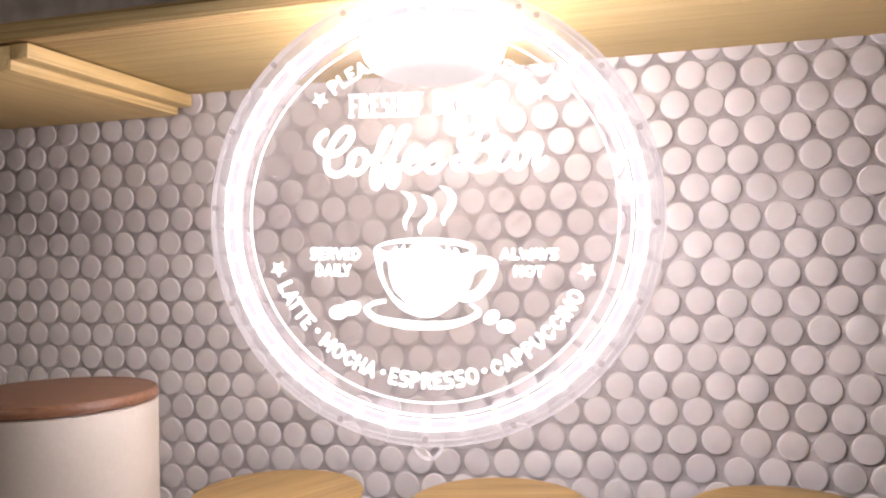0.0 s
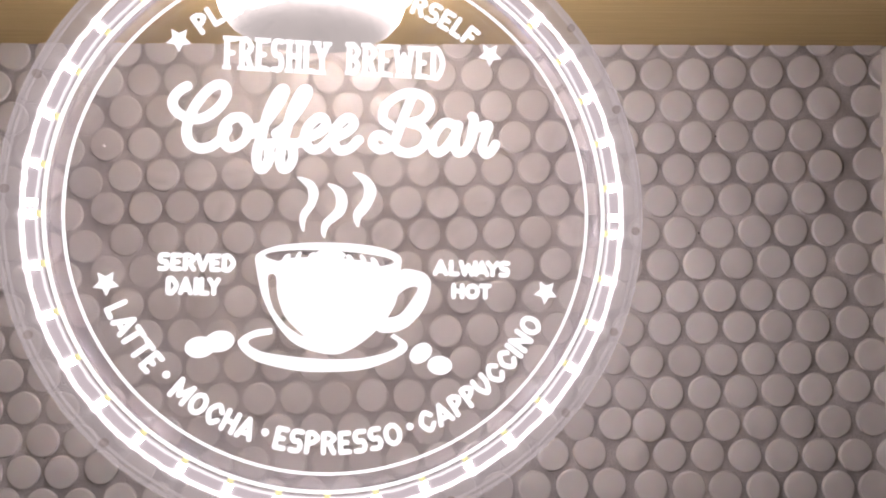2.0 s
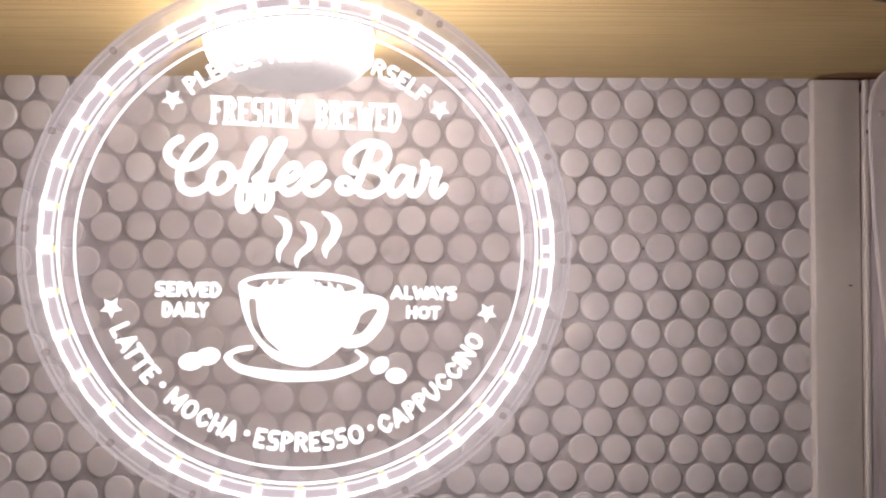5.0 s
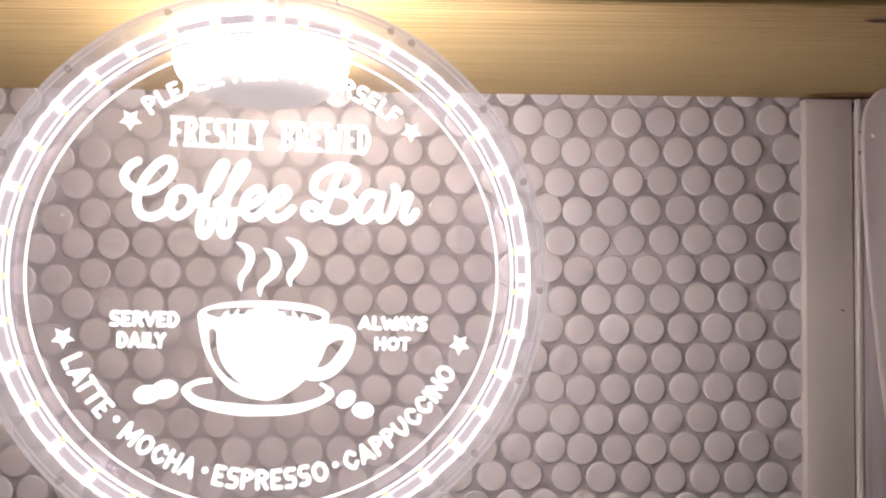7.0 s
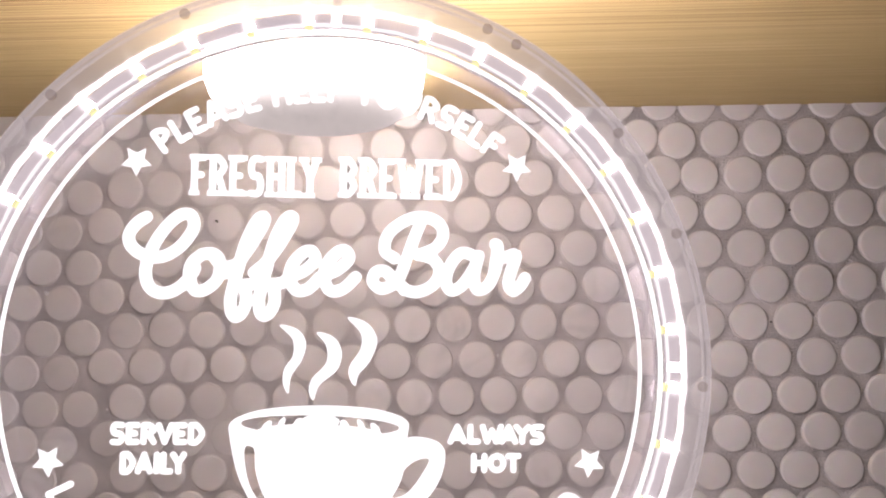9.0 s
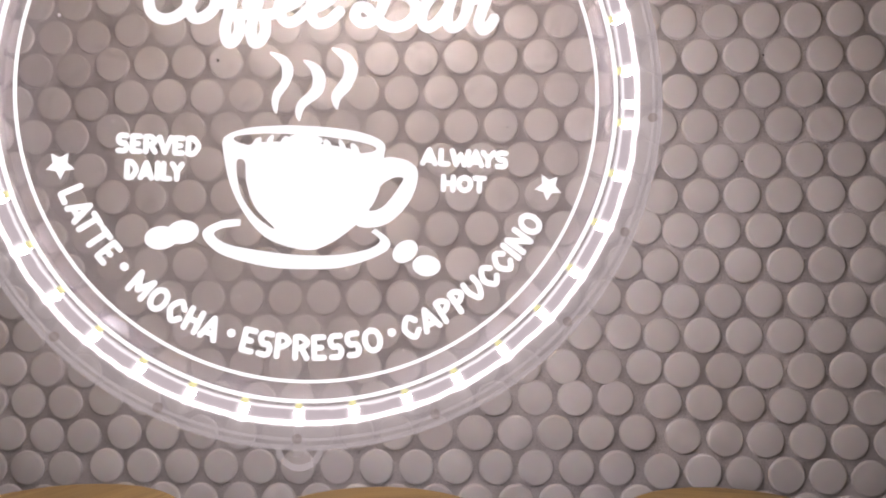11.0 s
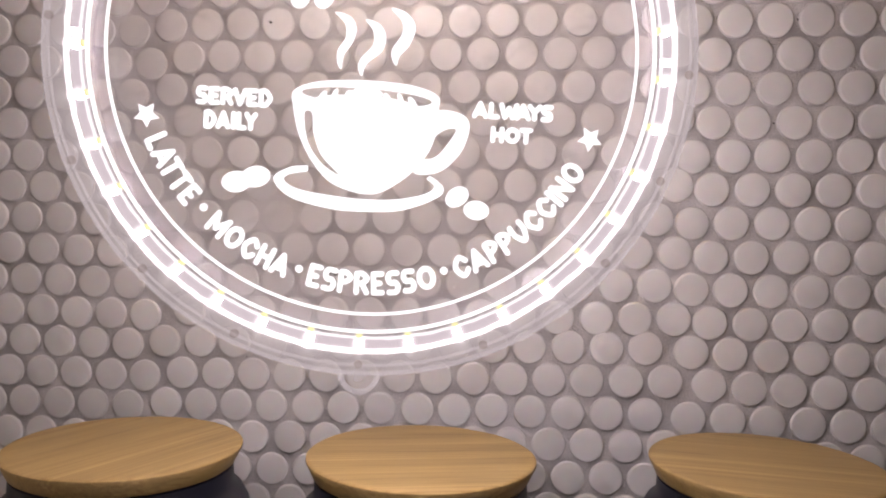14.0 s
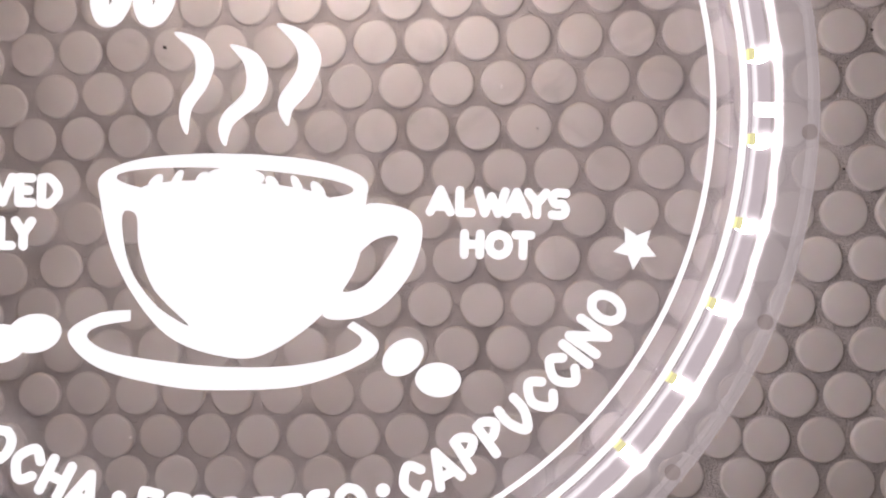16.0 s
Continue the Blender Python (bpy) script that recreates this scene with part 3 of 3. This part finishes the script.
def sign():
    b = ring(0.0005, 0.0955, -0.002, 0.002, 128)
    part("disc", b, ACRYLIC, SIGN, "clear acrylic disc").visible_shadow = False
    part("engraved_circle", ring(0.0891, 0.09005, FACE, -0.0018), LINE, SIGN, "thin glowing circle", False)
    part("inner_edge", ring(0.0950, 0.0961, -0.0030, -0.0021), LINE, SIGN, "glowing inner edge", False)
    # translucent channel that carries the led strip
    part("strip", ring(0.0976, 0.1020, -0.0002, 0.0002, 180), STRIP, SIGN, "pale lilac translucent led strip", False).visible_shadow = False
    # flat ring that holds only the painted bloom of the leds
    part("strip_bloom", ring(0.0912, 0.1108, -0.0031, -0.0029, 180), STRIP_BLOOM, SIGN, "painted glow and bloom round the led strip", False).visible_shadow = False
    part("strip_line", ring(0.0972, 0.0980, -0.0030, -0.0026, 160), PALE_LINE, SIGN, "pale inner led line", False)
    # clear outer rim, a hollow half tube; the led light in it is painted as emission
    prof = [(0.0960, -0.0050), (0.0985, -0.0072), (0.1040, -0.0080), (0.1080, -0.0062), (0.1100, -0.0020), (0.1098, 0.0040), (0.1065, 0.0072), (0.0985, 0.0070), (0.0960, 0.0045)]
    part("rim", lathe(prof, 144, None, pose(0, 0, 0, 90)), RIM_GLOW, SIGN, "clear ribbed plastic rim with painted glow").visible_shadow = False
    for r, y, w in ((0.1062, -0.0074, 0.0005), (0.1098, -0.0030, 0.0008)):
        part("rim_bead", tube([(r * math.cos(2 * math.pi * i / 144), y, r * math.sin(2 * math.pi * i / 144)) for i in range(144)], w, 6, True), BEADING_GLOW, SIGN).visible_shadow = False
    for i in range(37):
        led = part("led", bead(0.0998, 0.0023, 0.0022, 0.0014), LED, SIGN, "small bright white led")
        led.matrix_basis = pose(0, 0, 0, 0, -(LED0 + 360 / 37 * i), 0)
        part("phosphor", box(0.0964, 0.0979, -0.0036, -0.0012, -0.0011, 0.0011, 0.0004), LED_SIDE, led, "yellow phosphor edge")
    for a in (0.7, 90, 180, 270):
        part("joint", box(0.0972, 0.1028, -0.0034, -0.0022, -0.0014, 0.0014, 0.0006), JOINT, SIGN, "bright joint of the led strip").matrix_basis = pose(0, 0, 0, 0, -a, 0)
    for a in PEGS:
        a = radians(a)
        c, q = math.cos(a), math.sin(a)
        part("peg", lathe([(0, 0.0012), (0.0010, 0.0010), (0.0015, 0.0004), (0.0015, 0.0)], 12, None, pose(0.1058 * c, -0.0080, 0.1058 * q, 90)), PEG_GLOW, SIGN, "small brownish plastic peg with painted glow").visible_shadow = False

    letters(word_on_arc("PLEASE HELP YOURSELF", -38.6, 37.0, 75.3, 7.6, False))
    for word, a0, a1 in (("LATTE", -65.6, -47.2), ("MOCHA", -41.2, -18.6), ("ESPRESSO", -13.8, 18.0), ("CAPPUCCINO", 22.6, 63.6)):
        letters(word_on_arc(word, a0, a1, 83.2, 8.2, True))
    for a in (-44.3, -16.2, 20.3):
        engraved("dot", fill([oval(78.4 * math.sin(radians(a)), -78.4 * math.cos(radians(a)), 1.35, 1.35, 0, 20)]))
    letters(block_word("FRESHLY", -39.6, -3.6, 47.8, 59.5, 2.0, 0.55, 1.5))
    letters(block_word("BREWED", 2.0, 37.0, 48.2, 59.9, 2.0, 0.55, 1.5))
    for word, *bx in (("SERVED", -59.0, -33.3, -21.6, -15.3), ("DAILY", -56.1, -38.0, -29.6, -23.3), ("ALWAYS", 34.0, 61.8, -21.2, -15.3), ("HOT", 40.7, 55.2, -29.2, -23.5)):
        letters(block_word(word, *bx))
    for u, v, t in ((-54.6, 57.1, 37), (52.9, 58.4, 36), (-75.1, -26.0, 40), (74.8, -26.1, 31)):
        engraved("star", star(u, v, 4.5, t))

    for letter, lines in SCRIPT:
        engraved("script_letter", stroke(lines, 3.5))

    # cup, handle, saucer, steam, beans
    body = smooth_line([(-26.4, -15.2), (-20, -12.2), (-11, -10.9), (-2, -10.5), (8, -10.8), (16.5, -12), (22.4, -14.6), (22.7, -19), (21.1, -31.2), (14.6, -40.7), (5.9, -47.3), (-1.1, -48.9),
                        (-11.5, -46.2), (-18.2, -40.2), (-23.8, -30.5), (-26.5, -20)], True)
    strip = smooth_line([(-22.4, -22.3), (-19.9, -22.6), (-19.2, -29.0), (-16.2, -36.5), (-9.8, -42.9), (-15.5, -39.6), (-20.0, -34), (-21.9, -28.5)], True)
    engraved("cup", fill([body, oval(-1.7, -16.1, 22.0, 2.8, -1.5, 48), strip]), "glowing engraved coffee cup")
    engraved("coffee", fill([oval(-1.7, -18.2, 17.6, 2.5, -1.5, 48)]))
    for u, v, a, b2, t in ((-1.8, -14.9, 5.4, 1.9, 0), (-16.6, -16.4, 2.0, 1.0, 52), (-12.6, -15.6, 2.0, 0.8, 62), (-8.0, -15.4, 1.6, 1.0, 50), (5.0, -15.8, 1.6, 1.0, -50), (9.6, -16.0, 2.0, 0.8, -62), (13.6, -16.9, 2.0, 1.0, -52)):
        engraved("foam", fill([oval(u, v, a, b2, t)]))
    handle = smooth_line([(22.3, -19.8), (27.6, -19.3), (32, -21.0), (33.5, -24.8), (31.4, -32.3), (25.7, -39.0), (19.6, -41.2), (15.0, -40.2), (19.5, -33.5), (21.7, -27)], True)
    hole = smooth_line([(28.3, -25.1), (24.3, -26.2), (20.6, -30.1), (18.3, -35.7), (23.2, -34.4), (28.4, -27.0)], True)
    engraved("handle", fill([handle, hole]))
    out = [(-20.5, -40.2), (-26.7, -41.1), (-31.9, -45.1), (-26.4, -51.0), (-13.5, -54.3), (-2.6, -54.9), (11.6, -53.8), (23.7, -48.9), (25.5, -45.0), (20.8, -41.5)]
    inn = [(19.6, -42.6), (22.5, -45.1), (19.2, -47.8), (10.4, -50.0), (-0.6, -50.6), (-11.4, -50.0), (-23.3, -48.3), (-28.2, -45.6), (-26.6, -43.5), (-20.5, -42.2)]
    engraved("saucer", fill([smooth_line(out) + smooth_line(inn)]))
    for pts in ([(-13.8, 11.8), (-8.6, 10.6), (-6.3, 6.8), (-7.4, 2.0), (-10.2, -2.5), (-10.9, -7.2), (-12.4, -4.5), (-12.2, -0.5), (-9.9, 3.4), (-10.2, 8.0)],
                [(-3.4, 9.9), (1.4, 8.6), (3.7, 4.6), (2.6, -0.5), (-2.4, -5.0), (-3.8, -9.1), (-5.2, -6.5), (-4.4, -3.0), (-0.6, 1.4), (-0.7, 6.2)],
                [(5.1, 14.2), (10.6, 12.8), (13.6, 8.0), (11.6, 1.9), (8.6, -1.8), (7.7, -5.0), (6.0, -2.6), (6.0, 0.6), (9.0, 5.6), (8.8, 10.0)]):
        engraved("steam", fill([smooth_line(pts, True)]))
    for u, v, a, b2, t in ((-44.2, -46.9, 5.0, 3.6, 8), (-37.9, -44.9, 5.0, 3.6, 12), (30.4, -48.2, 4.3, 3.2, 38), (37.2, -52.4, 4.4, 3.3, -4)):
        engraved("bean", fill([oval(u, v, a, b2, t)]))
    # loops at foot and head, with the same painted glow as the rim
    part("loop", tube([(0.0066 * math.cos(radians(a)), 0, -0.1095 + 0.0072 * math.sin(radians(a))) for a in range(180, 361, 12)], 0.0010, 8), BEADING_GLOW, SIGN, "clear hanging loop with painted glow").visible_shadow = False
    part("stem", box(-0.0016, 0.0016, -0.004, 0.004, -0.1125, -0.1080, 0.0006), RIM_GLOW, SIGN).visible_shadow = False
    part("hanger", box(-0.0012, 0.0012, -0.0030, 0.0010, 0.1040, 0.1105, 0.0005), RIM_GLOW, SIGN)


SCRIPT = [
    ('C', [[(-51.3, 41.3), (-54.0, 39.4), (-55.9, 36.1), (-54.9, 32.9), (-51.3, 30.6), (-46.5, 30.4), (-41.6, 33.5), (-38.4, 38.4), (-38.9, 41.8), (-41.6, 42.3), (-45.4, 39.2), (-49.2, 33.2), (-51.0, 26.7), (-49.9, 22.0), (-46.5, 20.2), (-42.7, 21.2), (-39.5, 24.0), (-37.6, 27.3)]]),
    ('o', [[(-35.7, 31.3), (-38.4, 28.8), (-39.1, 25.1), (-37.6, 21.4), (-34.8, 21.3), (-31.4, 24.4), (-30.8, 29.2), (-32.7, 31.4), (-35.7, 31.3)], [(-32.7, 31.0), (-29.8, 27.9), (-26.5, 28.5)]]),
    ('f', [[(-29.2, 26.0), (-26.0, 28.8), (-22.2, 34.3), (-19.0, 40.3), (-19.2, 42.2), (-21.1, 40.7), (-23.8, 34.8), (-26.0, 26.2), (-27.6, 18.7), (-26.8, 14.4), (-24.9, 14.5), (-23.3, 17.8), (-23.6, 21.5), (-24.9, 22.8)], [(-24.4, 22.8), (-21.1, 23.4), (-18.4, 26.0)]]),
    ('f', [[(-21.3, 26.4), (-18.1, 29.2), (-14.3, 34.6), (-11.1, 40.6), (-11.3, 42.5), (-13.3, 41.1), (-16.0, 35.1), (-18.1, 26.5), (-19.7, 19.0), (-19.0, 14.8), (-17.0, 14.9), (-15.4, 18.1), (-15.7, 21.8), (-17.0, 23.1)], [(-16.5, 23.2), (-13.3, 23.7), (-10.9, 25.7)]]),
    ('e', [[(-11.8, 25.2), (-7.1, 27.3), (-4.4, 30.3), (-5.3, 32.6), (-7.7, 32.3), (-10.7, 28.9), (-11.4, 24.7), (-9.3, 21.6), (-6.0, 22.2), (-2.8, 25.5)]]),
    ('e', [[(-2.8, 25.5), (2.0, 27.6), (5.1, 30.7), (4.2, 33.0), (2.0, 32.7), (-1.0, 29.3), (-1.7, 25.1), (0.1, 21.7), (3.7, 22.3), (7.1, 25.6)]]),
    ('B', [[(18.0, 31.2), (15.2, 33.4), (16.1, 38.0), (20.4, 41.7), (25.2, 43.2), (30.1, 41.8), (31.8, 38.2), (29.5, 34.3), (24.7, 32.3)], [(24.5, 32.5), (29.0, 31.1), (30.9, 27.7), (29.0, 23.7), (24.7, 21.7), (20.9, 22.3)], [(25.5, 42.1), (23.6, 37.3), (21.5, 31.3), (19.8, 26.5), (17.7, 23.7), (14.4, 22.5), (12.0, 24.4), (12.8, 27.1), (15.5, 27.4), (18.2, 24.8), (21.5, 22.2)]]),
    ('a', [[(40.9, 32.2), (37.1, 33.1), (33.8, 29.2), (32.8, 24.9), (34.4, 22.3), (37.6, 24.0), (40.9, 29.0), (42.1, 32.4)], [(42.1, 32.4), (40.9, 26.8), (41.7, 22.8), (44.6, 23.6), (46.8, 27.6), (47.5, 31.4)]]),
    ('r', [[(46.6, 27.3), (47.6, 34.6), (46.9, 35.8)], [(47.5, 34.0), (48.9, 32.0), (52.9, 32.9), (51.6, 28.4), (50.8, 24.6), (52.2, 22.5), (54.3, 24.0), (55.6, 26.2)]]),
]
sign()


def hook():
    th = empty("push_pin", pose(-0.1960, FRONT - 0.004, Z0 + 0.0712, 90), "black ball push pin in the shelf's front edge", "pin")
    part("head", lathe([(0, 0.0068), (0.0022, 0.0062), (0.0033, 0.0045), (0.0036, 0.0030), (0.0030, 0.0010), (0.0016, -0.0008), (0, -0.0012)], 24), BEAD, th)
    part("pin", lathe([(0, 0.0), (0.0006, 0.0), (0.0006, -0.006), (0, -0.006)], 10), STEEL, th)
    w = empty("clear_wire", pose(-0.1960, FRONT - 0.006, Z0 + 0.0676), "thin clear wire looped from the pin to the sign", "wire")
    for k in (0.0, 0.0012):
        pts = smooth_line([(0.003, -0.002 + k, -0.0005 + k), (0.012, -0.002, 0.0010 + k), (0.021, -0.003, -0.0018 + k), (0.0235, -0.004, -0.0065)], steps=6)
        part("strand", tube(pts, 0.00035, 6), WIRE, w)


hook()


# ---- jars and worktop ----
TOP = Z0 - 0.338


def worktop():
    tagged(part("worktop", box(-1.2, 0.42, -0.60, -0.002, TOP - 0.035, TOP, 0.003), WORKTOP_BOUNCE, None, "unseen speckled worktop against the tiled wall, pale to bounce light"), category="worktop")
    tagged(part("base_cabinet", box(-1.2, 0.42, -0.57, -0.003, 0.0, TOP - 0.0352, 0.003), PAINT, None, "plain off-white base cabinet under the worktop"), category="cabinet")


def jar(x, y, turn):
    th = empty("storage_jar", pose(x, y, TOP, 0, 0, turn), "matt navy ceramic jar with a round bamboo lid", "jar", "jars on the worktop")
    h = 0.123
    part("body", lathe([(0, 0.001), (0.0529, 0.001), (0.0569, 0.004), (0.0581, 0.010), (0.0581, 0.088), (0.0573, 0.094), (0.0543, 0.0995), (0.0506, 0.1025), (0.0497, 0.106), (0.0494, 0.1126), (0.0477, 0.1134), (0, 0.1134)], 72), NAVY, th, "matt navy ceramic body")
    part("lid", lathe([(0, 0.1138), (0.0492, 0.1138), (0.0503, 0.1145), (0.0527, 0.1196), (0.0537, 0.1214), (0.0536, 0.1224), (0.0529, 0.1229), (0.0515, h), (0, h)], 72), BAMBOO, th, "pale bamboo lid")
    return th


worktop()
for x, y, turn in ((-0.3270, -0.1060, 66), (-0.1875, -0.0960, 14), (-0.0260, -0.0790, -8)):
    jar(x, y, turn)


def canister():
    th = empty("cream_canister", pose(-0.440, -0.168, TOP), "tall cream enamel canister with a dark walnut lid", "canister")
    part("body", lathe([(0, 0.001), (0.055, 0.001), (0.0572, 0.003), (0.0575, 0.006), (0.0575, 0.1862), (0.056, 0.1872), (0, 0.1872)], 80), CREAM, th, "cream enamel body")
    part("lid", lathe([(0, 0.1875), (0.0560, 0.1875), (0.0576, 0.1883), (0.0580, 0.1905), (0.0574, 0.1929), (0.0560, 0.1941), (0, 0.1945)], 80), WALNUT, th, "dark walnut lid")


canister()


# ---- penny tiles, last: nearest ones are single pieces, the rest one sheet ----
def tile_mesh():
    b = bmesh.new()
    m = pose(0, 0, 0, 90)
    lathe([(0.0097, -0.001), (0.0097, 0.0008), (0.00962, 0.0013), (0.0094, 0.00168), (0.0090, 0.00192), (0.0084, 0.00206), (0.0, 0.00214)], 28, b, m)
    return b


def tiles():
    # hand-laid sheets: each has its own place and turn, and tiles at a seam that would touch are left out
    P, R = 0.0220, 0.01893
    sheets = (  # first and last column, first and last course, middle column and course, shift in x and z, turn
        (-3, 2, -9, 9, 0, 3, 0.00578, 0.01202, 1.28), (-3, 2, 10, 20, 0, 12, 0.00929, 0.01242, -0.33),
        (3, 4, -9, 9, 3.5, 3, 0.00892, 0.01450, -0.01), (3, 4, 10, 20, 3.5, 12, 0.00929, 0.01242, -0.33),
        (-17, -4, -9, 9, -10, 3, 0.00808, 0.00955, 1.16), (-17, -4, 10, 20, -10, 12, 0.00715, 0.01032, 1.53),
        (-42, -16, -9, 9, -24, 3, 0.00564, 0.00376, -0.40), (-42, -16, 10, 20, -24, 12, 0.00510, 0.00323, 0.22))
    rng = random.Random(4)
    laid, near, far = {}, [], []
    for k0, k1, r0, r1, kc, rc, dx, dz, turn in sheets:
        c, q = math.cos(radians(turn)), math.sin(radians(turn))
        for r in range(r0, r1 + 1):
            for k in range(k0, k1 + 1):
                u, v = (k + (0.5 if r % 2 else 0.0) - kc) * P, (rc - r) * R
                x, z = kc * P + 0.0112 + dx + u * c - v * q, -rc * R + dz + u * q + v * c
                if x > 0.1105 or z > 0.074 or z < -0.338:
                    continue
                cell = (math.floor(x / 0.02), math.floor(z / 0.02))
                if any((x - a) ** 2 + (z - b) ** 2 < 0.0178 ** 2 for i in (-1, 0, 1) for j in (-1, 0, 1) for a, b in laid.get((cell[0] + i, cell[1] + j), ())):
                    continue
                laid.setdefault(cell, []).append((x, z))
                p = (x + rng.gauss(0, 0.00018), z + rng.gauss(0, 0.00018), rng.uniform(-0.7, 0.7), rng.uniform(-0.7, 0.7), rng.uniform(0, 360))
                (near if -0.335 < x and -0.222 < z < 0.074 else far).append(p)
    first = part("tile", tile_mesh(), GLAZE, WALL)
    data = first.data
    bpy.data.objects.remove(first)
    for x, z, a, c, s in near[:300]:
        ob = new("tile", data)
        ob.parent = WALL
        ob.matrix_basis = pose(x, 0, Z0 + z, a, s, c)
    sheet = bmesh.new()
    for x, z, a, c, s in far + near[300:]:
        tmp = data.copy()
        tmp.transform(pose(x, 0, Z0 + z, a, s, c))
        sheet.from_mesh(tmp)
        bpy.data.meshes.remove(tmp)
    part("tile_sheet", sheet, GLAZE, WALL, "rows of round off-white penny tiles", kind="stuff")


def marks():
    """Small dark chips in the grout and a speck of dust on the disc."""
    for x, z, r in ((0.0050, 0.0116, 0.00075), (-0.0056, -0.0458, 0.0007), (-0.1320, -0.0280, 0.0006), (-0.2945, 0.0085, 0.0012), (-0.305, -0.190, 0.0005)):
        b = bmesh.new()
        bmesh.ops.create_icosphere(b, subdivisions=1, radius=r, matrix=pose(x, -0.0021, Z0 + z, 20, 35, 10) @ Matrix.Diagonal((1.0, 0.5, 0.7, 1)))
        part("chip", b, DARK, WALL, "small dark chip")
    for x, y, z, a, c in ((0.1370, -0.0062, 0.0600, 0.0014, 0.0042), (0.1388, -0.0106, 0.0430, 0.0007, 0.0011), (0.1388, -0.0106, 0.0300, 0.0009, 0.0018), (0.1285, -0.0075, -0.070, 0.0016, 0.0005)):
        b = bmesh.new()
        bmesh.ops.create_icosphere(b, subdivisions=1, radius=1, matrix=pose(x, y, Z0 + z, 8, 5, 10) @ Matrix.Diagonal((a, 0.0006, c, 1)))
        part("chip", b, DARK, WALL, "dark chip in the paint")
    for u, v, r in ((-0.0775, 0.0197, 0.0006), (0.031, -0.079, 0.00035), (-0.060, -0.012, 0.0003), (0.066, 0.031, 0.0003), (-0.020, -0.064, 0.0003), (0.048, 0.004, 0.0003)):
        b = bmesh.new()
        bmesh.ops.create_icosphere(b, subdivisions=1, radius=r, matrix=pose(u, -0.0022, v))
        part("dust_speck", b, PUCK_BODY, SIGN, "white speck of dust")


tiles()
marks()
